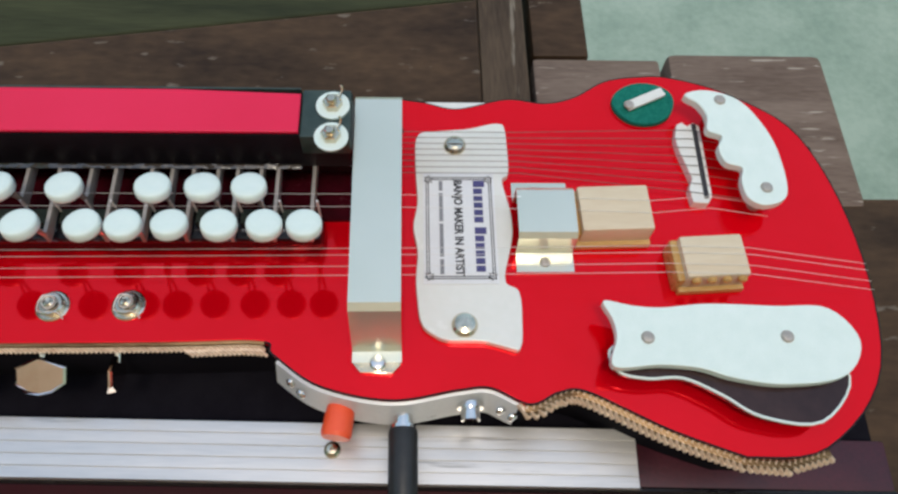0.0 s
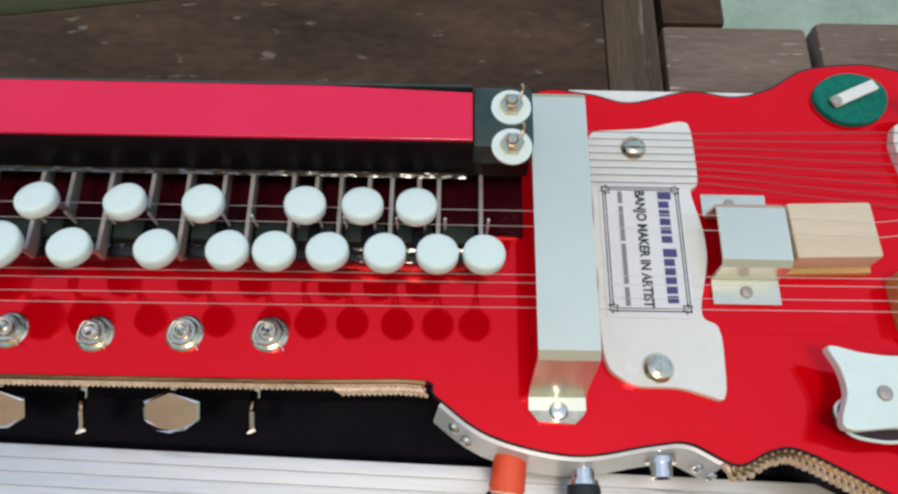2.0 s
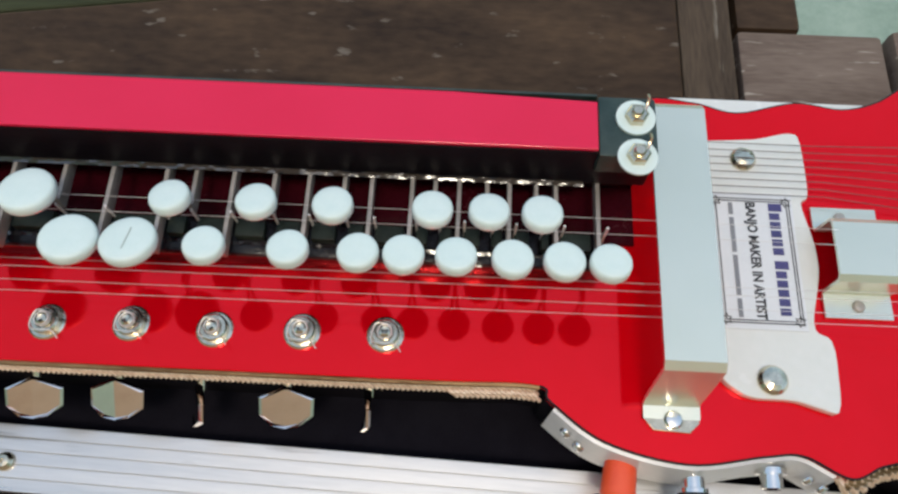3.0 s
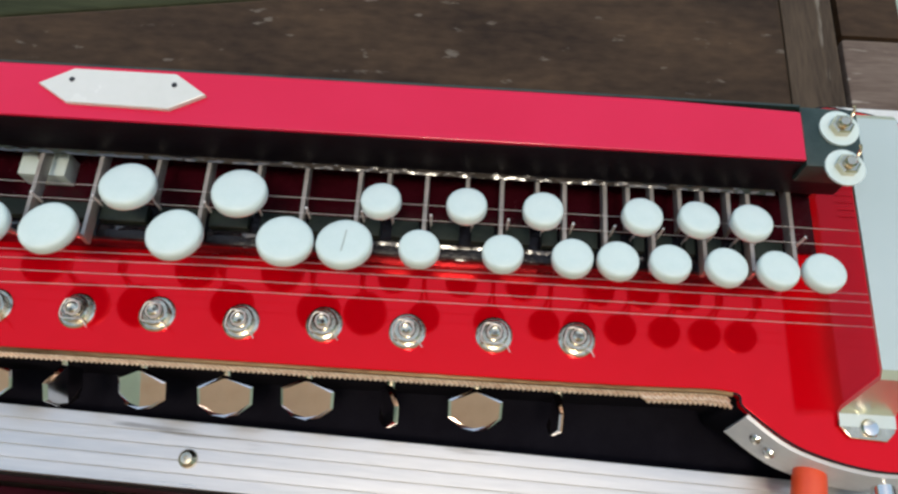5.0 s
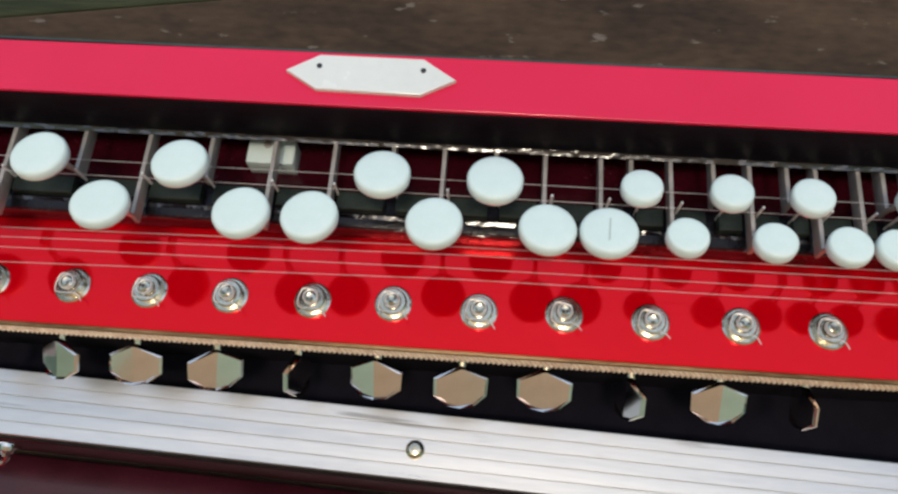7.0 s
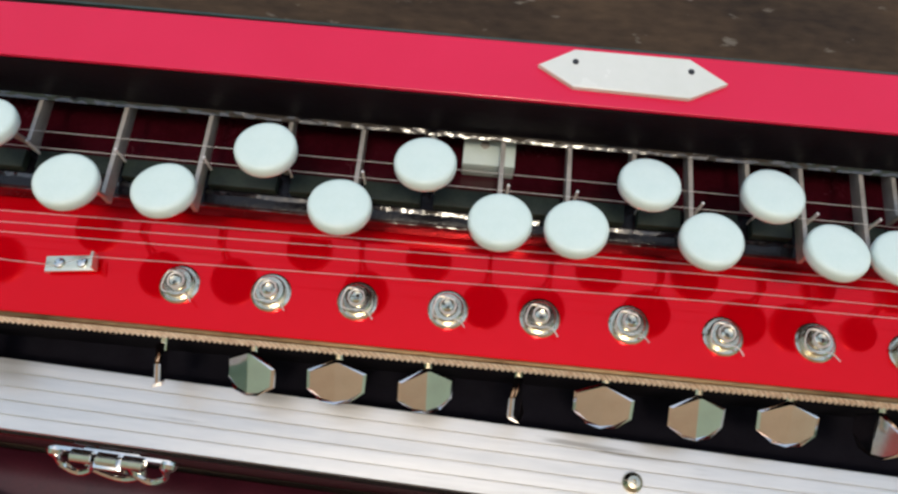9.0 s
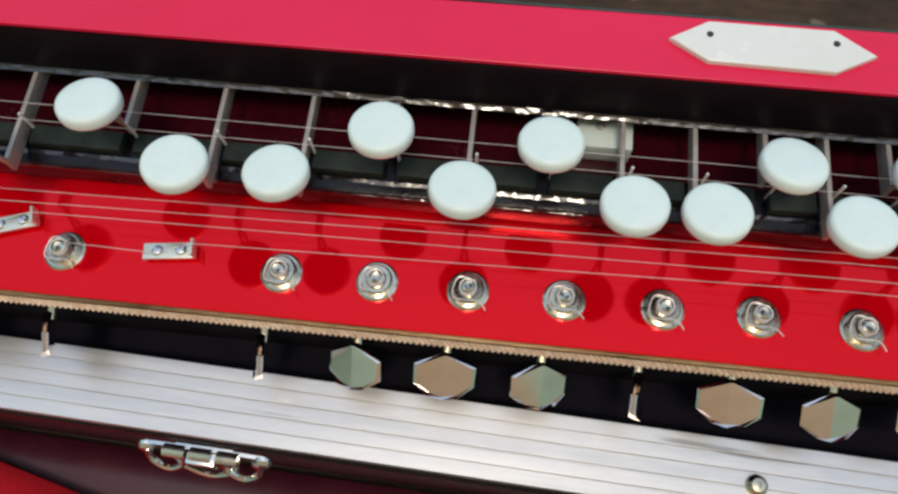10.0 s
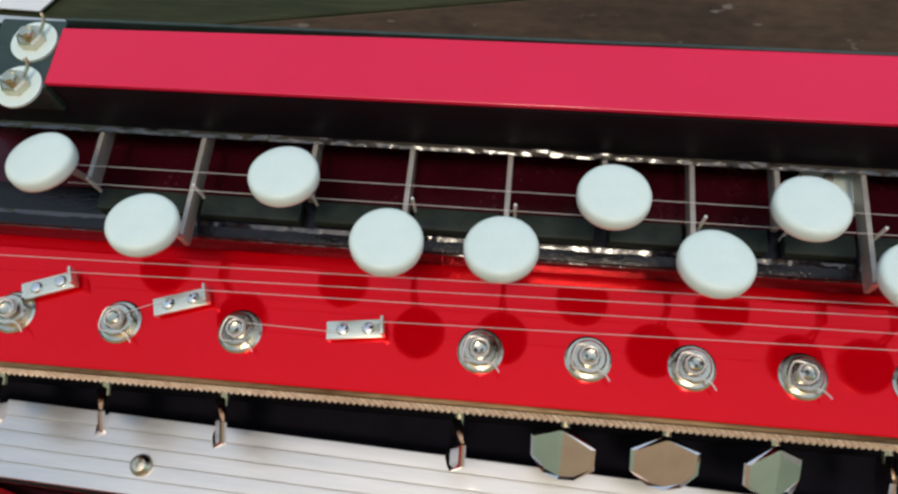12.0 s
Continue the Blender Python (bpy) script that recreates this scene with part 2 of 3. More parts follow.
def turn(deg, x=0, y=0, z=0):
    return Matrix.Translation((x, y, z)) @ Matrix.Rotation(radians(deg), 4, "Z")


# ---- the porch ----
TABLE_Z = -0.143
solid("ground", prism([(-60, -60), (60, -60), (60, 60), (-60, 60)], -0.95, -0.9), EARTH, "packed pale earth of the yard", "ground", "structure")
solid("floor", box(0, 1.0, -0.885, 4.7, 3.7, 0.03), MINT, "mint painted concrete floor of the porch", "floor", "structure")
# Unseen walls behind the camera, added to colour the reflections in the hexagonal buttons
solid("reflector_south", box(-0.15, -1.05, 0.60, 1.7, 0.12, 3.0), OCHRE, "unseen ochre wall added for warm reflections in the metal", "wall", "structure")
solid("reflector_south_west", box(-1.75, -1.05, 0.60, 1.5, 0.12, 3.0), MINT_PALE, "unseen pale mint wall added for green reflections in the metal", "wall", "structure")
solid("reflector_south_east", box(1.60, -1.05, 0.60, 1.8, 0.12, 3.0), MINT_PALE, "unseen pale mint wall added for green reflections in the metal", "wall", "structure")
solid("wall_west", box(-2.44, 0.90, 0.05, 0.12, 3.78, 1.9), MINT, "mint painted plaster wall", "wall", "structure")
solid("wall_east", box(2.44, 0.90, 0.05, 0.12, 3.78, 1.9), MINT, "mint painted plaster wall", "wall", "structure")

# ---- table ----
table = thing("table", "old dark brown wooden plank table, stained and scratched", "table", pose(0, 0, TABLE_Z))
edge = lambda x: 0.2587 + 0.15 * (x + 0.136)
part("plank", prism([(-0.81, -0.2), (0.1542, -0.2), (0.1542, edge(0.1542)), (-0.81, edge(-0.81))], -0.03, 0, 0.002), WOOD, table)
part("plank", prism([(0.1545, -0.2), (0.187, -0.2), (0.187, edge(0.187)), (0.1545, edge(0.1545))], -0.03, -0.0002, 0.001), WOOD_END, table, "scuffed cross board with pale streaks")
part("plank", prism([(-0.81, edge(-0.81) + 0.003), (0.187, edge(0.187) + 0.003), (0.187, 0.45), (-0.81, 0.45)], -0.03, -0.003, 0.002), WOOD_GREEN, table, "mossy green-brown plank")
part("plank", box(0.2360, 0.195, -0.017, 0.090, 0.108, 0.03, 0.003), WOOD_GREY, table, "short pale grey-brown board")
part("plank", box(0.3420, 0.19, -0.014, 0.112, 0.126, 0.03, 0.006), WOOD_GREY, table, "short pale grey-brown board")
part("plank", box(0.2120, 0.350, -0.018, 0.040, 0.196, 0.03, 0.003), WOOD, table)
part("plank", box(0.395, -0.03, -0.016, 0.408, 0.330, 0.03, 0.003), WOOD, table)
for lx, ly in ((-0.75, -0.15), (-0.75, 0.4), (0.13, 0.4), (0.55, -0.15)):
    part("leg", box(lx, ly, -0.381, 0.06, 0.06, 0.700, 0.004), WOOD, table)
part("cross_beam", box(0.19, 0.235, -0.045, 0.40, 0.04, 0.026, 0.003), WOOD, table)
part("cross_beam", box(0.19, 0.155, -0.045, 0.40, 0.04, 0.026, 0.003), WOOD, table)

solid("paper_sheet", prism([(-0.80, 0.225), (-0.555, 0.215), (-0.535, 0.245), (-0.54, 0.38), (-0.80, 0.38)], TABLE_Z, TABLE_Z + 0.0012), PAPER, "pale grey paper sheet lying on the table", "paper")

# ---- case ----
case = thing("instrument_case", "black instrument case with a ribbed aluminium rim, open", "case", turn(-1.9, 0, 0, 0))
RIM_Z = -0.0315
X0, X1 = -0.60, 0.196
part("front_wall", box((X0 + 0.3) / 2, -0.045, -0.089, 0.3 - X0, 0.0206, 0.106, 0.002), MAROON, case, "dark maroon leatherette case side")
part("moulding", tube([(X0, -0.0560, RIM_Z - 0.0062), (0.3, -0.0560, RIM_Z - 0.0062)], 0.0018, 10), BLACK, case, "thin black moulding under the rim")
part("back_wall", box((X0 + 0.3) / 2, 0.1005, -0.089, 0.3 - X0, 0.0206, 0.106, 0.002), BLACK, case)
part("floor_panel", box((X0 + 0.3) / 2, 0.0292, -0.139, 0.3 - X0, 0.127, 0.006), DARK, case, "black lining")
part("inner_bed", box((X0 + 0.3) / 2, 0.0292, -0.09, 0.3 - X0, 0.127, 0.09), DARK, case, "black padded bed under the instrument")


def rim_profile(y0, y1):
    """A strip whose top carries shallow grooves along its length."""
    bm = bmesh.new()
    n = 5
    w = (y1 - y0) / n
    prof = [(y0, -0.004), (y0, -0.0008)]
    for i in range(n):
        a = y0 + i * w
        prof += [(a + 0.0003, 0.0), (a + w * 0.5, 0.00002), (a + w - 0.00025, 0.0), (a + w - 0.0001, -0.0002), (a + w, -0.0002)]
    prof += [(y1, -0.0008), (y1, -0.004)]
    left = [bm.verts.new((X0, y, RIM_Z + z)) for y, z in prof]
    right = [bm.verts.new((X1, y, RIM_Z + z)) for y, z in prof]
    for i in range(len(prof) - 1):
        bm.faces.new((left[i], right[i], right[i + 1], left[i + 1]))
    bm.faces.new(left)
    bm.faces.new(right[::-1])
    bm.faces.new((left[0], left[-1], right[-1], right[0]))
    return bm


rim = part("rim", rim_profile(-0.0565, -0.0335), ALU, case, "ribbed silver aluminium strip")
part("rim", rim_profile(0.089, 0.111), ALU, case, "ribbed silver aluminium strip")
for rx, ry in ((-0.1305, -0.0465), (-0.378, -0.0477), (0.077, -0.044)):
    part("rivet", lathe([(0.0034, 0), (0.0032, 0.0012), (0.002, 0.0024), (0.0008, 0.0026), (0.0006, 0.0018), (0, 0.0018)], 18), BRASS, rim, "worn brass rivet", pose(rx, ry, RIM_Z))
latch = part("latch", box(0, 0, 0, 0.020, 0.004, 0.010, 0.0012), CHROME, case, "ornate chrome case latch", pose(-0.305, -0.058, -0.050))
for cx, cz, w, h in ((0.0, -0.002, 0.010, 0.008), (-0.013, 0.001, 0.006, 0.005), (0.013, 0.001, 0.006, 0.005)):
    part("loop", tube(spline([(cx - w, -0.003, cz + h * 0.6), (cx - w * 0.9, -0.006, cz - h * 0.4), (cx, -0.008, cz - h), (cx + w * 0.9, -0.006, cz - h * 0.4), (cx + w, -0.003, cz + h * 0.6)], 6), 0.0012), CHROME, latch)
for dx in (-0.009, 0.0, 0.009):
    part("hinge_barrel", tube([(dx - 0.0036, -0.003, 0.006), (dx + 0.0036, -0.003, 0.006)], 0.0022, 12), CHROME, latch)
for dx, dz, dr in ((-0.020, 0.003, 0.0030), (0.020, 0.003, 0.0030), (-0.016, -0.005, 0.0022), (0.016, -0.005, 0.0022), (-0.006, -0.007, 0.0026), (0.006, -0.007, 0.0026)):
    part("stud", lathe([(dr, 0), (dr, 0.001), (dr * 0.8, 0.0024), (dr * 0.4, 0.0032), (0, 0.0034)], 18), CHROME, latch, "", Matrix.Translation((dx, -0.001, dz)) @ Matrix.Rotation(radians(90), 4, "X"))
part("back_plate", prism(chaikin([(-0.022, -0.005), (-0.012, -0.011), (0.012, -0.011), (0.022, -0.005), (0.022, 0.006), (-0.022, 0.006)]), 0, 0.0012), CHROME, latch, "wavy chrome back plate", Matrix.Translation((0, -0.0005, 0)) @ Matrix.Rotation(radians(90), 4, "X"))
part("hook", box(0, -0.004, 0.001, 0.010, 0.005, 0.010, 0.0012), CHROME, latch)

# ---- the instrument ----
banjo = thing("keyed_banjo", "glossy red keyed banjo with white round keys, lying in its case", "musical instrument")
near = [(-0.47, -0.0137), (-0.2, -0.0133), (0.0, -0.0135), (0.049, -0.0131), (0.0555, -0.0185), (0.0725, -0.0303), (0.0985, -0.036), (0.1228, -0.0325), (0.135, -0.0318), (0.149, -0.038), (0.160, -0.0336), (0.171, -0.0338), (0.1987, -0.0478), (0.225, -0.058)]
end = [(0.255, -0.055), (0.283, -0.025), (0.288, 0.03), (0.276, 0.08), (0.25, 0.102)]
far = [(0.2246, 0.1116), (0.2091, 0.1123), (0.1931, 0.1094), (0.1786, 0.1005), (0.165, 0.0969), (0.148, 0.0989), (0.1257, 0.0935), (0.1095, 0.0972), (0.09, 0.097), (0.08, 0.0745), (-0.2, 0.0735), (-0.47, 0.0735)]
near_line = spline([(x, y, 0) for x, y in near], 8)
outline = near_line + spline([(x, y, 0) for x, y in (near[-1:] + end + far)], 6)[1:]
board = part("soundboard", prism(outline, -0.004, 0.0, 0.0005), RED, banjo, "glossy red laminated top board")
part("body_side", prism([(p.x * 0.997 + 0.0002, p.y * 0.97 + 0.0008) for p in outline], -0.040, -0.0045), DARK, banjo, "black body side")


def braid(line, r=0.0016, pitch=0.0017, z=-0.0030, out=0.0013):
    """Slanting strands laid one after another along a line."""
    bm = bmesh.new()
    run, last = 0.0, Vector(line[0])
    for p in line[1:]:
        p = Vector(p)
        d = p - last
        while run < d.length:
            c = last + d * (run / d.length)
            t = d.normalized()
            nrm = Vector((t.y, -t.x, 0))
            a = c + nrm * (out - r * 0.75) - t * pitch * 1.0 + Vector((0, 0, z + r * 0.7))
            e = c + nrm * (out + r * 0.55) + t * pitch * 1.0 + Vector((0, 0, z - r * 0.7))
            tube([a, a * 0.8 + e * 0.2 + nrm * 0.0001, a * 0.5 + e * 0.5 + Vector((0, 0, r * 0.35)), a * 0.2 + e * 0.8, e], r * 0.5, 6, bm)
            run += pitch
        run -= d.length
        last = p
    return bm


cut_a = [p for p in near_line if p.x <= 0.052]
cut_b = [p for p in near_line if p.x >= 0.147] + [Vector((0.24, -0.0595, 0)), Vector((0.256, -0.0555, 0))]
part("braid_core", tube([p + Vector((0, -0.0006, -0.004)) for p in cut_b], 0.0026, 8), BAND, banjo, "dark core of the thick braid")
tagged(part("braid", braid(cut_a), GOLD, banjo, "gold rope braid along the board edge"), kind="stuff")
tagged(part("braid", braid([p + Vector((0, -0.0018, -0.001)) for p in cut_a if p.x > 0.014], 0.0014), GOLD, banjo, "overlapping end of the gold braid"), kind="stuff")
tagged(part("braid", braid(cut_b, 0.0026, 0.0023, -0.004, 0.002), GOLD, banjo, "thick gold rope braid along the body curve"), kind="stuff")
part("edge_band", tube([p + Vector((0, -0.0003, -0.0012)) for p in cut_a], 0.0011, 8), BAND, banjo, "narrow brass-coloured edge band")

part("edge_line", tube([p + Vector((0, 0, -0.0004)) for p in outline if p.x > 0.05], 0.00045, 6), BLACK, banjo, "thin dark edge line round the body")
part("support_strip", box(0.1465, 0.1015, -0.0235, 0.080, 0.0235, 0.006, 0.0008), SHEET, banjo, "white strip showing under the scalloped edge")

# socket plate along the curved side
curve = [p for p in near_line if 0.056 <= p.x <= 0.147]
bm = bmesh.new()
prev = None
for i, p in enumerate(curve):
    a, b = curve[max(0, i - 1)], curve[min(len(curve) - 1, i + 1)]
    t = (b - a).normalized()
    nrm = Vector((t.y, -t.x, 0))
    row = [bm.verts.new(p + nrm * o + Vector((0, 0, z))) for o, z in ((0.0002, -0.0022), (0.0014, -0.0025), (0.0042, -0.019), (0.0026, -0.0195))]
    if prev:
        for k in range(4):
            bm.faces.new((prev[k], prev[(k + 1) % 4], row[(k + 1) % 4], row[k]))
    else:
        bm.faces.new(row)
    prev = row
bm.faces.new(prev)
plate = part("socket_plate", bm, SILVER, banjo, "silver plate on the curved side")
for sx, sy, ang in ((0.0615, -0.0262, -55), (0.0655, -0.0305, -50), (0.139, -0.0375, 25), (0.143, -0.0400, 30)):
    part("screw", screw_head(0.0021, 0.0016), CHROME, plate, "", Matrix.Translation((sx, sy, -0.009)) @ Matrix.Rotation(radians(ang), 4, "Z") @ Matrix.Rotation(radians(75), 4, "X"))
ALONG = Matrix.Rotation(radians(90), 4, "X")
knob = part("knob", lathe([(0.0046, 0), (0.0052, 0.001), (0.0055, 0.004), (0.0058, 0.011), (0.0052, 0.0125), (0, 0.0125)], 24), ORANGE, banjo, "orange plastic volume knob", Matrix.Translation((0.0800, -0.0340, -0.013)) @ Matrix.Rotation(radians(-8), 4, "Z") @ ALONG)
part("socket", lathe([(0.005, 0), (0.005, 0.002), (0.0036, 0.002), (0.0036, 0.0065), (0.0028, 0.0068), (0.0028, 0.003), (0, 0.003)], 20), CHROME, banjo, "chrome jack socket", Matrix.Translation((0.128, -0.0345, -0.011)) @ ALONG)

# housing over the levers
HZ = 0.0405
HX0, HX1 = -0.395, 0.0652
hl, hm = HX1 - HX0, (HX0 + HX1) / 2
housing = part("lever_housing", box(hm - 0.0130, 0.0612, HZ - 0.012, hl + 0.064, 0.0196, 0.0205, 0.0008), FACE, banjo, "glossy black lacquered housing over the levers")
lid_line = [(HX0, 0.0508), (-0.25, 0.0513), (-0.05, 0.0512), (HX1, 0.0513), (HX1, 0.0685), (0.02, 0.0702), (-0.15, 0.0707), (-0.30, 0.0696), (HX0, 0.0680)]
part("lid", prism(lid_line, HZ - 0.0004, HZ + 0.0008, 0.0003), PINK, housing, "matt red lid strip")
part("tape", box(hm, 0.0707, HZ - 0.001, hl, 0.0009, 0.0040, 0.0003), TAPE, housing, "dark green tape along the back edge")
part("slotted_panel", box(hm - 0.0130, 0.0605, 0.0093, hl + 0.064, 0.0025, 0.0184), WINE, housing, "dark wine lacquered panel that the levers pass through")
# Added dark strip over the red board: the channel's shade as a colour
part("channel_shade", box(hm - 0.0130, 0.0480, 0.0008, hl + 0.064, 0.0222, 0.0016), WINE, housing, "dark wine strip standing in for shade in the lever channel")
part("back_panel", box(hm, 0.0695, 0.0085, hl, 0.003, 0.017), BLACK, housing)
tip = [(-0.177, 0.0622), (-0.1668, 0.0683), (-0.1340, 0.0683), (-0.1234, 0.0612), (-0.1342, 0.0553), (-0.1668, 0.0558)]
lid_plate = part("lid_plate", prism(tip, HZ + 0.0009, HZ + 0.0026, 0.0004), SHEET, housing, "white plastic plate with pointed ends")
for sx in (-0.1665, -0.1338):
    part("pin", lathe([(0.0009, 0), (0.0009, 0.0003), (0, 0.0004)], 12), INK, lid_plate, "", pose(sx, 0.0640, HZ + 0.0025))


def end_block(x0, x1):
    blk = part("end_block", box((x0 + x1) / 2, 0.0607, 0.0345, x1 - x0, 0.0216, 0.0110, 0.0010), TAPE, banjo, "end block wrapped in dark green tape")
    bx = (x0 + x1) / 2 + 0.0025
    for by in (0.0503, 0.0643):
        bolt = part("bolt", lathe([(0.0062, 0), (0.0062, 0.0008), (0.0032, 0.001), (0, 0.001)], 24), WHITE, blk, "white washer under a rusty bolt", pose(bx, by - 0.0006, 0.0400))
        part("nut", lathe([(0.0036, 0), (0.0036, 0.0022), (0.0030, 0.0026), (0, 0.0026)], 6), BRASS, bolt, "worn nut", pose(0, 0, 0.001))
        part("thread", lathe([(0.0019, 0), (0.0019, 0.0038), (0.0014, 0.0044), (0, 0.0044)], 12), BRASS, bolt, "", pose(0.0002, 0.0002, 0.001, 4, -5))
        part("wire_end", tube(spline([(0.0022, 0.001, 0.003), (0.003, 0.003, 0.0035), (0.0035, 0.0045, 0.0045), (0.003, 0.0055, 0.0055)], 4), 0.0005, 6), BRASS, bolt)


end_block(0.0655, 0.0838)
end_block(-0.4140, -0.3952)

# rail with its spacers under the keys
rail = part("key_rail", box((0.072 - 0.45) / 2, 0.0300, 0.0055, 0.522, 0.0135, 0.011, 0.0022), BLACK, banjo, "glossy black lacquered rail under the keys")


def lacquer_slope(section, x0, x1, seed, n=700):
    """A wrinkled, sloping coat of lacquer along an edge."""
    bm, rows = bmesh.new(), []
    for i in range(n + 1):
        x = x0 + (x1 - x0) * i / n
        row = []
        for j, (y, z) in enumerate(section):
            w = noise.noise(Vector((x * 260, j * 0.9, seed))) * 0.00022 + noise.noise(Vector((x * 800, j * 2.0, seed + 5))) * 0.00012
            row.append(bm.verts.new((x, y, z + w * (0 < j < len(section) - 1))))
        rows.append(row)
    m = len(section)
    for p, q in zip(rows, rows[1:]):
        for j in range(m):
            bm.faces.new((p[j], q[j], q[(j + 1) % m], p[(j + 1) % m]))
    bm.faces.new(rows[0])
    bm.faces.new(rows[-1][::-1])
    return bm


RAIL_EDGE = [(0.0231, 0.0080), (0.0233, 0.0096), (0.0244, 0.0101), (0.0255, 0.0106), (0.0266, 0.0110), (0.0277, 0.0114), (0.0280, 0.0100)]
FACE_EDGE = [(0.0509, 0.0179), (0.0499, 0.0188), (0.0505, 0.0191), (0.0511, 0.0194), (0.0516, 0.0198), (0.0520, 0.0185)]
part("lacquer_run", mesh_of("lacquer_run", lacquer_slope(RAIL_EDGE, -0.44, 0.068, 3.0), DRIP, 50), DRIP, rail, "wrinkled coat of wet-looking lacquer along the edge")
part("lacquer_run", mesh_of("lacquer_run", lacquer_slope(FACE_EDGE, -0.43, 0.064, 17.0), DRIP, 50), DRIP, housing, "wrinkled run of wet-looking lacquer along the lower edge")
SMALL, BIG = 0.0063, 0.0086
lower = [0.0688, 0.0550, 0.0396, 0.0229, 0.0072, -0.0063, -0.0273, -0.0526, -0.0752, -0.0934, -0.1268, -0.1636, -0.1840, -0.2273, -0.2749, -0.3016, -0.3605]
upper = [0.0485, 0.0322, 0.0149, -0.0154, -0.0389, -0.0654, -0.1096, -0.1439, -0.2057, -0.2499, -0.3286, -0.3904]


def key_cap(r):
    return mesh_of("button", lathe([(r * 0.90, 0), (r * 0.98, 0.0005), (r, 0.0014), (r, 0.0030), (r * 0.96, 0.0039), (r * 0.86, 0.0043), (r * 0.4, 0.0041), (0, 0.0040)], 40), WHITE, 50)


caps = {SMALL: key_cap(SMALL), BIG: key_cap(BIG)}
back = {k: mesh_of("backing", lathe([(0, 0), (k * 0.86, 0), (k * 0.88, 0.0005), (0, 0.0005)], 28), FACE) for k in (SMALL, BIG)}
rnd = random.Random(5)
KEY_Z = 0.0330
CRACKED = (-0.0752,)


def key(x, y, r):
    rise = 0.0034 * min(1.0, max(0.0, (-0.13 - x) / 0.04))
    cap_z = KEY_Z + rise
    y -= 0.48 * rise
    k = part("key", box(x, (y + 0.0055 + 0.0590) / 2, 0.0157, 0.0014, 0.0535 - y, 0.0056, 0.0003), LEVER, banjo, "grey steel lever with a round white button")
    lean = (rnd.uniform(-3, 3), rnd.uniform(-4, 4))
    part("button", caps[r], WHITE, k, "round white plastic button", pose(x, y, cap_z, -13 + lean[0], lean[1], 0))
    part("backing", back[r], FACE, k, "dark underside of the button", pose(x, y, cap_z, -13 + lean[0], lean[1], 0) @ Matrix.Translation((0, 0, -0.0006)))
    if x in CRACKED:
        part("crack", box(0, 0, 0.00420, 0.0004, r * 0.95, 0.0003), COMB_GREY, k, "fine grey crack across the button", pose(x, y, cap_z, -13 + lean[0], lean[1], -4))
    for s in (-1, 1):
        part("stem", tube([(x + s * 0.0004, y + 0.0062, 0.0170), (x + s * 0.0020, y + 0.0022, cap_z + 0.0005)], 0.0006, 6), LEVER, k)
    part("guide_pin", tube([(x + 0.0022, 0.0335, 0.010), (x + 0.0022, 0.0335, 0.0225)], 0.00045, 6), WIRE, k)


for i, x in enumerate(lower):
    key(x, 0.0157, BIG if i >= 8 else SMALL)
for i, x in enumerate(upper):
    key(x, 0.0308, BIG if i >= 6 else SMALL)
gaps = sorted(lower + upper)
for a, b in zip(gaps, gaps[1:]):
    if b - a > 0.006:
        part("spacer", box((a + b) / 2, 0.0315, 0.0128, b - a - 0.004, 0.0062, 0.0036, 0.0005), COMB, rail, "dark green spacer block")

inside = part("white_block", box(-0.1880, 0.0505, 0.0058, 0.0166, 0.0092, 0.0084, 0.0005), WHITE, banjo, "small white block screwed down in the lever channel")
part("screw", screw_head(0.0014, 0.0008), LEVER, inside, "", pose(-0.1895, 0.0530, 0.0100))

# tuning machines: bushing on the board, hexagonal button at the side
pegs = [0.0005, -0.0272, -0.0563, -0.0844, -0.1124, -0.1410, -0.1681, -0.1963, -0.2242, -0.2510, -0.2795, -0.3458, -0.3805, -0.4120]
lean = [-86, 3, -68, -3, 10, -12, 77, 24, 3, -24, -76, -66, -65, -62]


def hex_button():
    pts = [(-0.0092, 0.0026), (-0.0090, -0.0028), (-0.0045, -0.0055), (0, -0.0063), (0.0045, -0.0055), (0.0090, -0.0028), (0.0092, 0.0026), (0.0006, 0.0062), (-0.0006, 0.0062)]
    bm, n, loops = bmesh.new(), 9, []
    for z, s, lip in ((-0.0009, 0.92, 0.0), (-0.0003, 1.0, 0.0016), (0.0004, 1.0, 0.0020), (0.0009, 0.90, 0.0)):
        loops.append([bm.verts.new((x * s, y * s * 1.12, z + lip * (y < -0.004) + (0.0009 * (1 - abs(x) / 0.0093) if z > 0.0008 else 0.0))) for x, y in pts])
    for a, b in zip(loops, loops[1:]):
        for i in range(n):
            bm.faces.new((a[i], a[(i + 1) % n], b[(i + 1) % n], b[i]))
    bm.faces.new(loops[0][::-1])
    t = loops[-1]
    bm.faces.new((t[0], t[1], t[2], t[3], t[8]))
    bm.faces.new((t[3], t[4], t[5], t[6], t[7]))
    bm.faces.new((t[3], t[7], t[8]))
    return bm


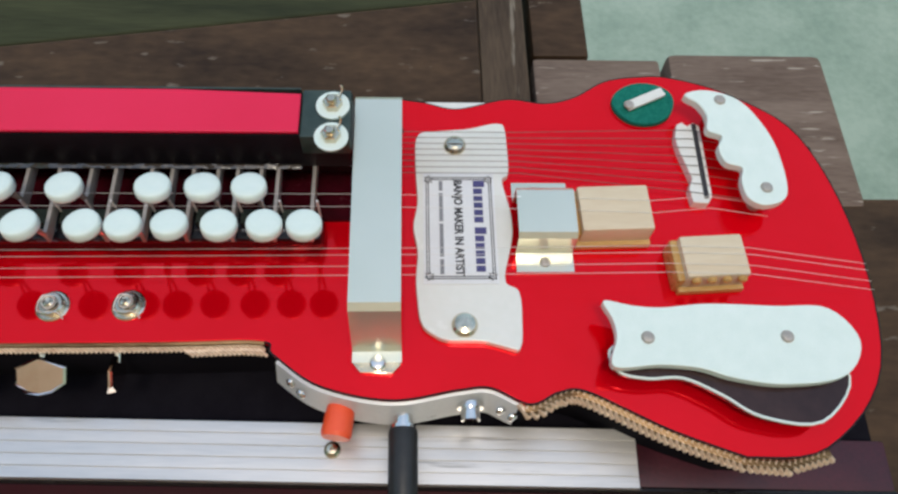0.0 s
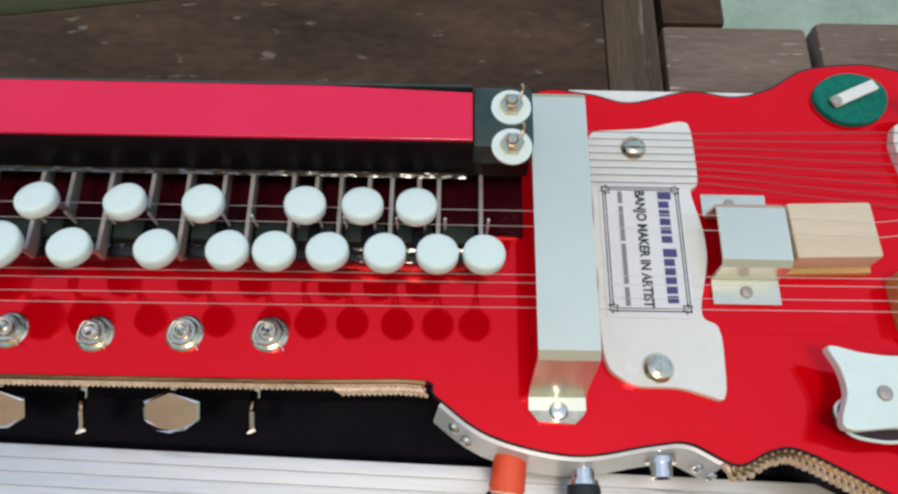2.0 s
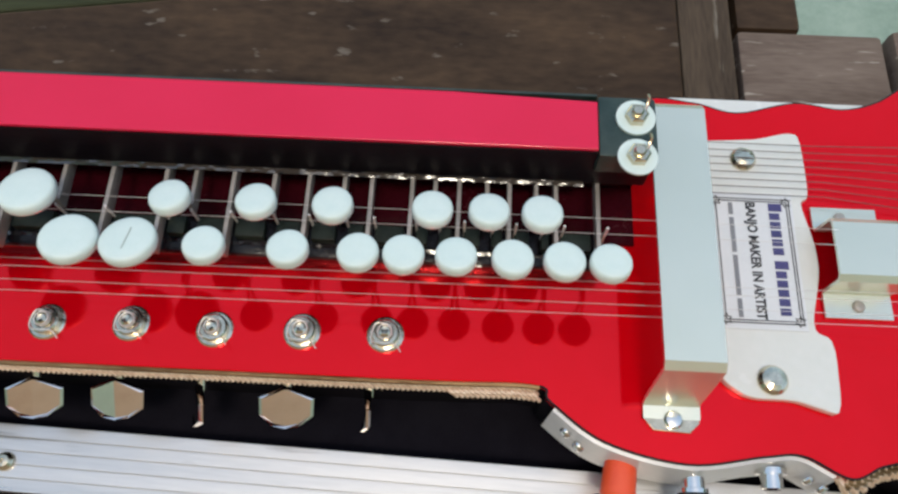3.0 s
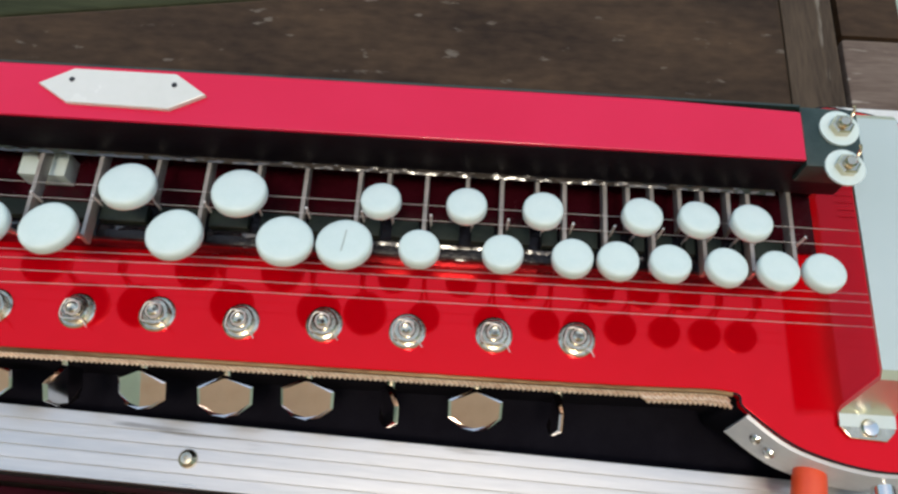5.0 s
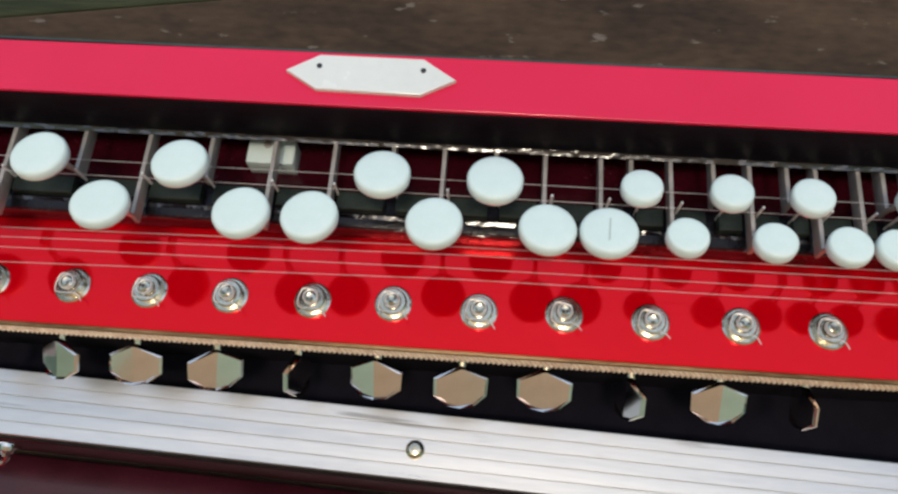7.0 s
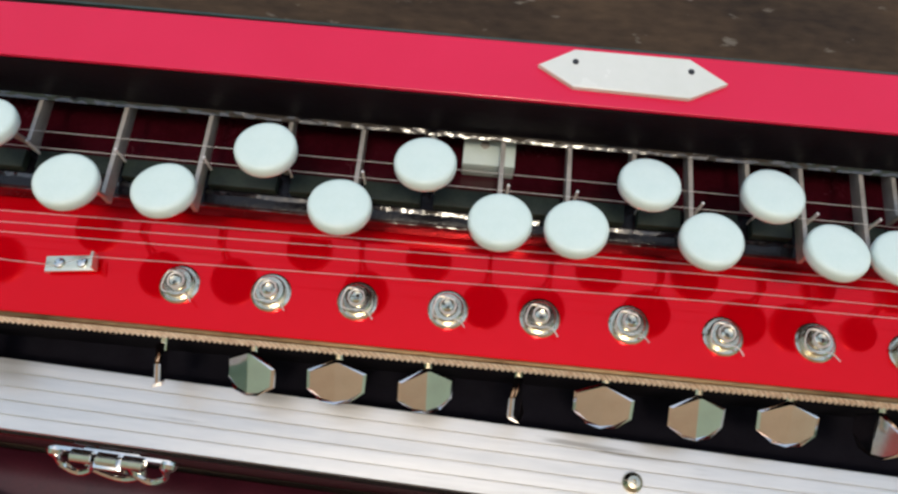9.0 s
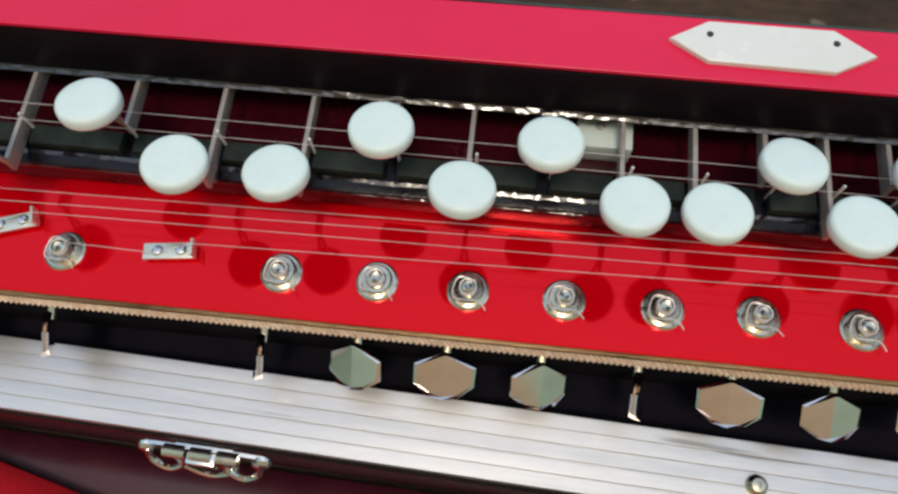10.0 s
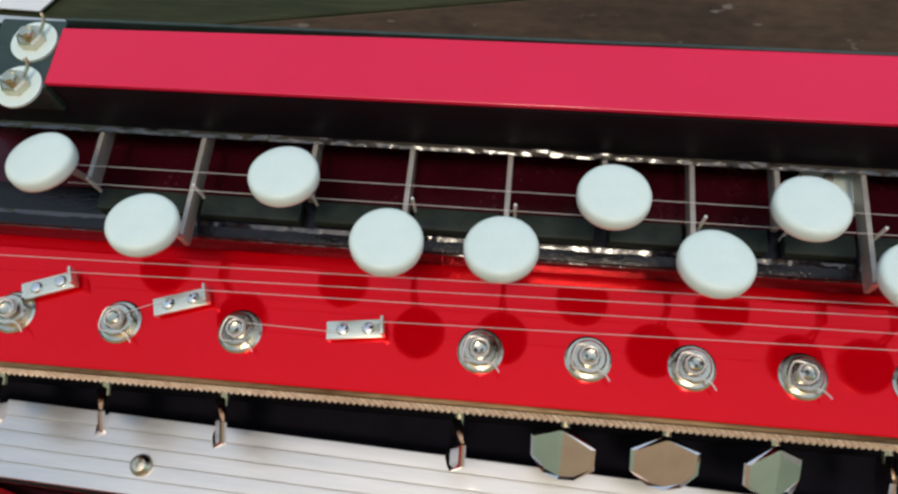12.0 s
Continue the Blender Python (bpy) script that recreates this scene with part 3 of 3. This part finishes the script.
hex_mesh = mesh_of("hex_button", hex_button(), BUTTON, 5)
washer_mesh = mesh_of("washer", lathe([(0.0062, 0), (0.0062, 0.0006), (0.0056, 0.0010), (0.0047, 0.0010), (0.0047, 0.0026), (0.0042, 0.0031), (0.0030, 0.0031), (0.0027, 0.0012), (0, 0.0012)], 28), PEG, 30)
post_mesh = mesh_of("post", lathe([(0.0021, 0), (0.0021, 0.0022), (0.0017, 0.0026), (0.0019, 0.0034), (0.0021, 0.0040), (0.0014, 0.0044), (0, 0.0040)], 16), PEG, 30)
coil = [(0.0024 * math.cos(k * 0.7), 0.0024 * math.sin(k * 0.7), 0.0026 + 0.00006 * k) for k in range(32)]
coil_mesh = mesh_of("string_coil", tube(coil, 0.00024, 5), WIRE)
for i, (x, a) in enumerate(zip(pegs, lean)):
    peg = part("tuning_machine", washer_mesh, CHROME, banjo, "chrome tuning peg with a hexagonal button", pose(x, 0.0006 + rnd.uniform(-0.0005, 0.0005), 0.0))
    part("post", post_mesh, CHROME, peg, "", pose(0, 0, 0.0008, rnd.uniform(-4, 4), rnd.uniform(-4, 4)))
    part("string_coil", coil_mesh, WIRE, peg, "", pose(0, 0, 0.0006, 0, 0, rnd.uniform(0, 360)))
    part("shaft", tube([(-0.0045, -0.0125, -0.0085), (-0.0045, -0.0185, -0.0108)], 0.0014, 10), BRASS, peg)
    part("hex_button", hex_mesh, CHROME, peg, "polished hexagonal button", Matrix.Translation((-0.0047, -0.0226, -0.0122)) @ Matrix.Rotation(radians(30), 4, "X") @ Matrix.Rotation(radians(a), 4, "Y"))
    part("string_end", tube(spline([(0.002, 0.002, 0.004), (-0.003, 0.003, 0.0035), (-0.004, -0.003, 0.003), (0.003, -0.0035, 0.003), (0.0055, -0.006, 0.002 + rnd.uniform(0, 0.002))], 4), 0.00022, 5), WIRE, peg)

# string hooks on the board
for bx, by, ang in ((-0.3135, 0.0030, 7), (-0.3635, 0.0070, 18), (-0.4030, 0.0088, 20)):
    br = part("string_hook", box(0, 0, 0.0018, 0.0158, 0.0050, 0.0012, 0.0003), STEEL, banjo, "small steel string hook plate", turn(ang, bx, by))
    part("tab", box(0.0076, 0.0, 0.0036, 0.0008, 0.0050, 0.0045, 0.0002), STEEL, br)
    part("tab", box(-0.0076, 0.0, 0.0006, 0.0008, 0.0050, 0.0030, 0.0002), STEEL, br)
    for sx in (-0.0035, 0.0035):
        part("screw", screw_head(0.0017, 0.0010), CHROME, br, "", pose(sx, 0, 0.0024))

# bridge cover
bar = part("bridge_cover", bent_sheet([(0.0775, 0.001), (0.0765, 0.0285), (0.0745, 0.0300), (0.03, 0.0303), (-0.0110, 0.0300), (-0.0130, 0.0288), (-0.0170, 0.0040), (-0.0182, 0.0016), (-0.0225, 0.0012)], 0.0090, 0.0013, 0.0935), STEEL, banjo, "bent silver metal cover over the bridge")
part("foot", prism([(0.0845, -0.0205), (0.0845, -0.0225), (0.0875, -0.0262), (0.0990, -0.0268), (0.1022, -0.0235), (0.1022, -0.0205)], 0.0005, 0.0018, 0.0003), BRASS, bar, "polished foot with clipped corners")
part("screw", screw_head(0.0030, 0.0016), CHROME, bar, "", pose(0.0938, -0.0228, 0.0018))

# name plate
lab = [(0.1076, 0.0745), (0.1100, 0.0788), (0.1200, 0.0795), (0.1300, 0.0803), (0.1415, 0.0836), (0.1462, 0.0828), (0.1466, 0.0573), (0.1428, 0.0555), (0.1462, 0.0400), (0.1465, 0.0290), (0.1412, 0.0085), (0.1482, 0.0055), (0.1472, -0.0195), (0.1400, -0.0172), (0.1326, -0.0150), (0.1180, -0.0150), (0.1092, -0.0090), (0.1076, 0.0100), (0.1088, 0.0220), (0.1065, 0.0330), (0.1088, 0.0440), (0.1078, 0.0580)]
lab = chaikin(lab)
name_plate = part("name_plate", prism(lab, 0.0005, 0.0036, 0.0005), SHEET, banjo, "white acrylic name plate with scalloped edges")
paper = part("label", box(0.1253, 0.0328, 0.0038, 0.0290, 0.0500, 0.0003), PAPER, name_plate, "white paper label with a printed border")
part("screw", screw_head(0.0046, 0.0030), PEG, name_plate, "round-headed chrome screw", pose(0.1243, 0.0715, 0.0035))
part("screw", screw_head(0.0049, 0.0032), PEG, name_plate, "round-headed chrome screw", pose(0.1259, -0.0090, 0.0035))
bm = bmesh.new()
for o in (0.0, 0.0009):
    for sx in (-1, 1):
        add_box(bm, 0.1253 + sx * (0.0132 - o), 0.0328, 0.0040, 0.00035, 0.0455 - 2 * o, 0.0002)
        add_box(bm, 0.1253, 0.0328 + sx * (0.0228 - o), 0.0040, 0.0268 - 2 * o, 0.00035, 0.0002)
part("border", bm, INK, paper, "double printed border line")
for sx in (-1, 1):
    for sy in (-1, 1):
        bm = bmesh.new()
        c = Vector((0.1253 + sx * 0.0122, 0.0328 + sy * 0.0218, 0.0041))
        pts = [c + Vector((math.cos(a * 0.5), math.sin(a * 0.5), 0)) * (0.0010 + 0.0009 * (a % 2)) for a in range(13)]
        part("ornament", tube(pts, 0.00022, 4, bm), INK, paper, "printed flourish in the corner")


def words(body, size, x, y, length, material, name, squeeze=None):
    cu = bpy.data.curves.new(name, "FONT")
    cu.body, cu.size, cu.align_x, cu.align_y = body, size, "CENTER", "CENTER"
    cu.extrude, cu.offset = 0.00008, 0.00014
    cu.materials.append(material)
    tmp = bpy.data.objects.new(name, cu)
    scene.collection.objects.link(tmp)
    bpy.context.view_layer.update()
    me = bpy.data.meshes.new_from_object(tmp.evaluated_get(bpy.context.evaluated_depsgraph_get()))
    bpy.data.objects.remove(tmp)
    wide = max(v.co.x for v in me.vertices) - min(v.co.x for v in me.vertices)
    me.transform(Matrix.Diagonal((length / wide, 1, 1, 1)))
    ob = new(name, me)
    ob.parent = paper
    ob.matrix_basis = turn(-90, x, y, 0.00405)
    return ob


words("BANJO MAKER IN ARTIST", 0.0046, 0.1248, 0.0328, 0.0430, INK, "lettering")


def bars(x, lengths, height, material, name, label, gap=0.0012):
    y = 0.0328 + (sum(lengths) + gap * (len(lengths) - 1)) / 2
    for w in lengths:
        part(name, box(x, y - w / 2, 0.0041, height, w, 0.0002), material, paper, label)
        y -= w + gap


def word_bars(y, n):
    """One printed word as upright bars, the first one larger."""
    for i in range(n):
        w, h = (0.0029, 0.0046) if i == 0 else (0.0025, 0.0036)
        part("letter_bar", box(0.1330 + (h - 0.0036) / 2, y - w / 2, 0.0041, h, w, 0.0002), INK_BLUE, paper, "dark blue printed mark")
        y -= w + 0.0008


word_bars(0.0540, 6)
word_bars(0.0323, 6)
bars(0.1180, [0.0045, 0.013, 0.0145, 0.0065], 0.0015, INK_GREY, "small_print_bar", "thin line of small print")

# string holders and wooden bridges
clip = part("string_clamp", bent_sheet([(0.0545, 0.0012), (0.0468, 0.0012), (0.0452, 0.0025), (0.0444, 0.0135), (0.0430, 0.0146), (0.0330, 0.0148), (0.0245, 0.0146), (0.0228, 0.0132), (0.0228, 0.0022), (0.0222, 0.0012), (0.0138, 0.0012)], 0.0113, 0.0010, 0.1585), STEEL, banjo, "bent steel clamp over the strings")
part("screw", screw_head(0.0021, 0.0012), LEVER, clip, "", pose(0.1568, 0.0505, 0.0017))
part("screw", screw_head(0.0021, 0.0012), LEVER, clip, "", pose(0.1585, 0.0180, 0.0017))


def wooden_bridge(cx, cy, ang, k, notched):
    b = part("wooden_bridge", box(0, 0, 0.0066, 0.0285 * k, 0.0200 * k, 0.0132, 0.0012), PINE, banjo, "pale wooden bridge block", turn(ang, cx, cy))
    part("foot_strip", box(-0.0157 * k, 0, 0.0050, 0.0030, 0.0200 * k, 0.0100, 0.0006), GLUE, b, "varnished strip beside the block")
    part("base_layer", box(-0.0005, -0.0012, 0.0018, 0.0300 * k, 0.0215 * k, 0.0036, 0.0006), GLUE, b, "varnished base layer")
    if notched:
        for i in range(4):
            part("notch_edge", lathe([(0.0018, 0), (0.0018, 0.0012), (0.0012, 0.0018), (0, 0.0018)], 14, ALONG), GLUE, b, "rounded varnished notch", pose(-0.0085 + 0.0060 * i, -0.0100 * k, 0.0105))


wooden_bridge(0.1862, 0.0365, 2, 1.0, False)
wooden_bridge(0.2220, 0.0155, 3, 0.87, True)

# comb bridge for the drone strings
comb_line = [(-0.0065, 0.0210), (-0.0035, 0.0225), (-0.0005, 0.0205), (0.0030, 0.0225), (0.0062, 0.0205), (0.0062, -0.0170), (0.0035, -0.0205), (-0.0045, -0.0200), (-0.0055, -0.0130), (-0.0030, -0.0080), (-0.0050, -0.0010), (-0.0075, 0.0070), (-0.0085, 0.0140)]
comb = part("comb_bridge", prism([(x * 0.78, y * 0.94) for x, y in comb_line], 0.0, 0.0045, 0.0004), SHEET, banjo, "white notched bridge for the drone strings", turn(-1, 0.2252, 0.0628))
part("slot", box(0.0022, 0.0015, 0.0047, 0.0018, 0.0370, 0.0010), INK, comb, "dark strip along the top")

# green felt pad with its cream clip
oval = [(0.0140 * math.cos(a) * (1 + 0.04 * math.sin(3 * a)), 0.0113 * math.sin(a)) for a in [2 * math.pi * i / 40 for i in range(40)]]
pad = part("felt_pad", prism(oval, 0.0, 0.0026, 0.0008), FELT, banjo, "green felt pad", turn(8, 0.2085, 0.0958))
part("clip", box(0.0003, 0.0008, 0.0040, 0.0195, 0.0046, 0.0014, 0.0006, Matrix.Rotation(radians(18), 4, "Z")), SHEET, pad, "cream plastic clip")
part("screw", screw_head(0.0022, 0.0012), LEVER, pad, "", pose(-0.0078, -0.0018, 0.0046))


def guard(points, under, label, screws, name):
    top = spline([(x, y, 0) for x, y in points], 5, True)
    g = part(name, prism(top, 0.0105, 0.0142, 0.0004), WHITE, banjo, label)
    for sx, sy in screws:
        part("screw", screw_head(0.0024, 0.0012), LEVER, g, "", pose(sx, sy, 0.0142))
        part("standoff", tube([(sx, sy, 0.0), (sx, sy, 0.0106)], 0.0026, 12), LEVER, g)
    if under:
        low = spline([(x, y, 0) for x, y in under], 5, True)
        u = part("under_plate", prism(low, 0.0060, 0.0095, 0.0004), BROWN, g, "dark brown acrylic under-plate")
        part("edging", tube([p + Vector((0, 0, 0.0092)) for p in low + low[:1]], 0.0006, 6), WHITE, u, "thin white edging")
    return g


guard([(0.1764, -0.0036), (0.1870, -0.0056), (0.1980, -0.0064), (0.2150, -0.0050), (0.2400, -0.0060), (0.2600, -0.0070), (0.2690, -0.0200), (0.2600, -0.0330), (0.2380, -0.0360), (0.2200, -0.0335), (0.2080, -0.0297), (0.1940, -0.0284), (0.1772, -0.0288), (0.1796, -0.0180), (0.1788, -0.0105)],
      [(0.1790, -0.0200), (0.1990, -0.0180), (0.2500, -0.0200), (0.2640, -0.0320), (0.2500, -0.0480), (0.2290, -0.0460), (0.2160, -0.0380), (0.2030, -0.0318), (0.1900, -0.0318), (0.1800, -0.0290)],
      "white hand guard with a wavy edge", [(0.1908, -0.0182), (0.2420, -0.0182)], "hand_guard")
guard([(0.2222, 0.0912), (0.2290, 0.0938), (0.2380, 0.0926), (0.2470, 0.0870), (0.2540, 0.0740), (0.2570, 0.0600), (0.2560, 0.0420), (0.2470, 0.0370), (0.2400, 0.0400), (0.2385, 0.0480), (0.2400, 0.0545), (0.2340, 0.0570), (0.2320, 0.0640), (0.2345, 0.0700), (0.2290, 0.0730), (0.2300, 0.0800), (0.2275, 0.0865)],
      None, "white scalloped guard by the comb bridge", [(0.2370, 0.0885), (0.2480, 0.0450)], "scalloped_guard")

# strings
def string(pts, r=0.000095, material=WIRE):
    part("string", tube(pts, r, 5), material, banjo)


for y0, z0, y1 in ((0.0380, 0.0200, 0.0400), (0.0325, 0.0200, 0.0345)):
    string([(-0.395, y0 + 0.0005, z0), (0.085, y0, z0), (0.150, y1, 0.0150), (0.175, y1, 0.0138), (0.2, y1 - 0.001, 0.0138), (0.226, y1 + 0.004, 0.009), (0.25, y1 + 0.002, 0.006)])
hooks = [(-0.4400, 0.0150), (-0.3955, 0.0118), (-0.3563, 0.0095), (-0.3060, 0.0045)]
posts = [-0.4600, -0.4120, -0.3805, -0.3458]
for y, (hx, hy), px in zip((0.0190, 0.0162, 0.0115, 0.0078), hooks, posts):
    string([(px + 0.002, 0.002, 0.0035), (hx - 0.012, hy - 0.003, 0.0032), (hx, hy, 0.0062), (-0.12, y - 0.0005, 0.0112), (0.085, y, 0.0120), (0.150, y + 0.0004, 0.0120), (0.205, y, 0.0140), (0.236, y - 0.001, 0.0140), (0.285, y - 0.004, 0.006)])
for i in range(8):
    y0, y1 = 0.0560 + 0.0029 * i, 0.0470 + 0.0045 * i
    string([(0.098, y0, 0.0070), (0.150, y0 + 0.0002, 0.0066), (0.2245, y1 + 0.001, 0.0050), (0.245, y1 - 0.001, 0.003)], 0.00016, DRONE)

# plug and lead
plug = thing("jack_plug", "black jack plug with a chrome collar, pushed into the socket", "plug", pose(0.1030, -0.0372, -0.0125))
part("collar", lathe([(0.0036, 0), (0.0036, 0.0045), (0.0048, 0.0048), (0.0048, 0.0062), (0, 0.0062)], 20, ALONG), CHROME, plug, "chrome collar")
part("sleeve", lathe([(0.0050, 0.0062), (0.0054, 0.0075), (0.0054, 0.030), (0.0040, 0.036), (0.0030, 0.040), (0, 0.040)], 24, ALONG), RUBBER, plug, "black ribbed sleeve")
part("lead", tube(spline([(0, -0.038, 0), (0.0, -0.06, -0.004), (0.004, -0.09, -0.04), (0.01, -0.11, -0.1), (0.03, -0.14, TABLE_Z + 0.016), (0.12, -0.17, TABLE_Z + 0.0153)], 8), 0.0026, 10), RUBBER, plug, "black cable")

# cloths in front of the case
def cloth(x0, x1, y0, y1, z, lift, material, label, seed, slope):
    bm = bmesh.new()
    nx, ny = 70, 24
    def height(i, j):
        return z + lift * (0.6 * noise.noise(Vector((i * 0.13, j * 0.22, seed))) + 0.4 * math.sin(i * 0.28 + j * 0.35 + seed) + 1.0)
    grid = [[bm.verts.new((x0 + (x1 - x0) * i / nx, y0 + (y1 - y0) * j / ny + slope * (x1 - x0) * i / nx * j / ny, height(i, j))) for j in range(ny + 1)] for i in range(nx + 1)]
    for i in range(nx):
        for j in range(ny):
            bm.faces.new((grid[i][j], grid[i + 1][j], grid[i + 1][j + 1], grid[i][j + 1]))
    ob = solid("cloth", bm, material, label, "cloth")
    thick = ob.modifiers.new("thick", "SOLIDIFY")
    thick.thickness = 0.002
    return ob


cloth(-0.70, 0.25, -0.34, -0.0345, TABLE_Z + 0.003, 0.003, MAROON, "crumpled dark maroon cloth on the table before the case", 2.0, -0.0335)
cloth(-0.70, -0.335, -0.34, 0.0090, TABLE_Z + 0.012, 0.003, CLOTH, "bright red folded cloth lying on the maroon cloth", 5.0, -0.24)
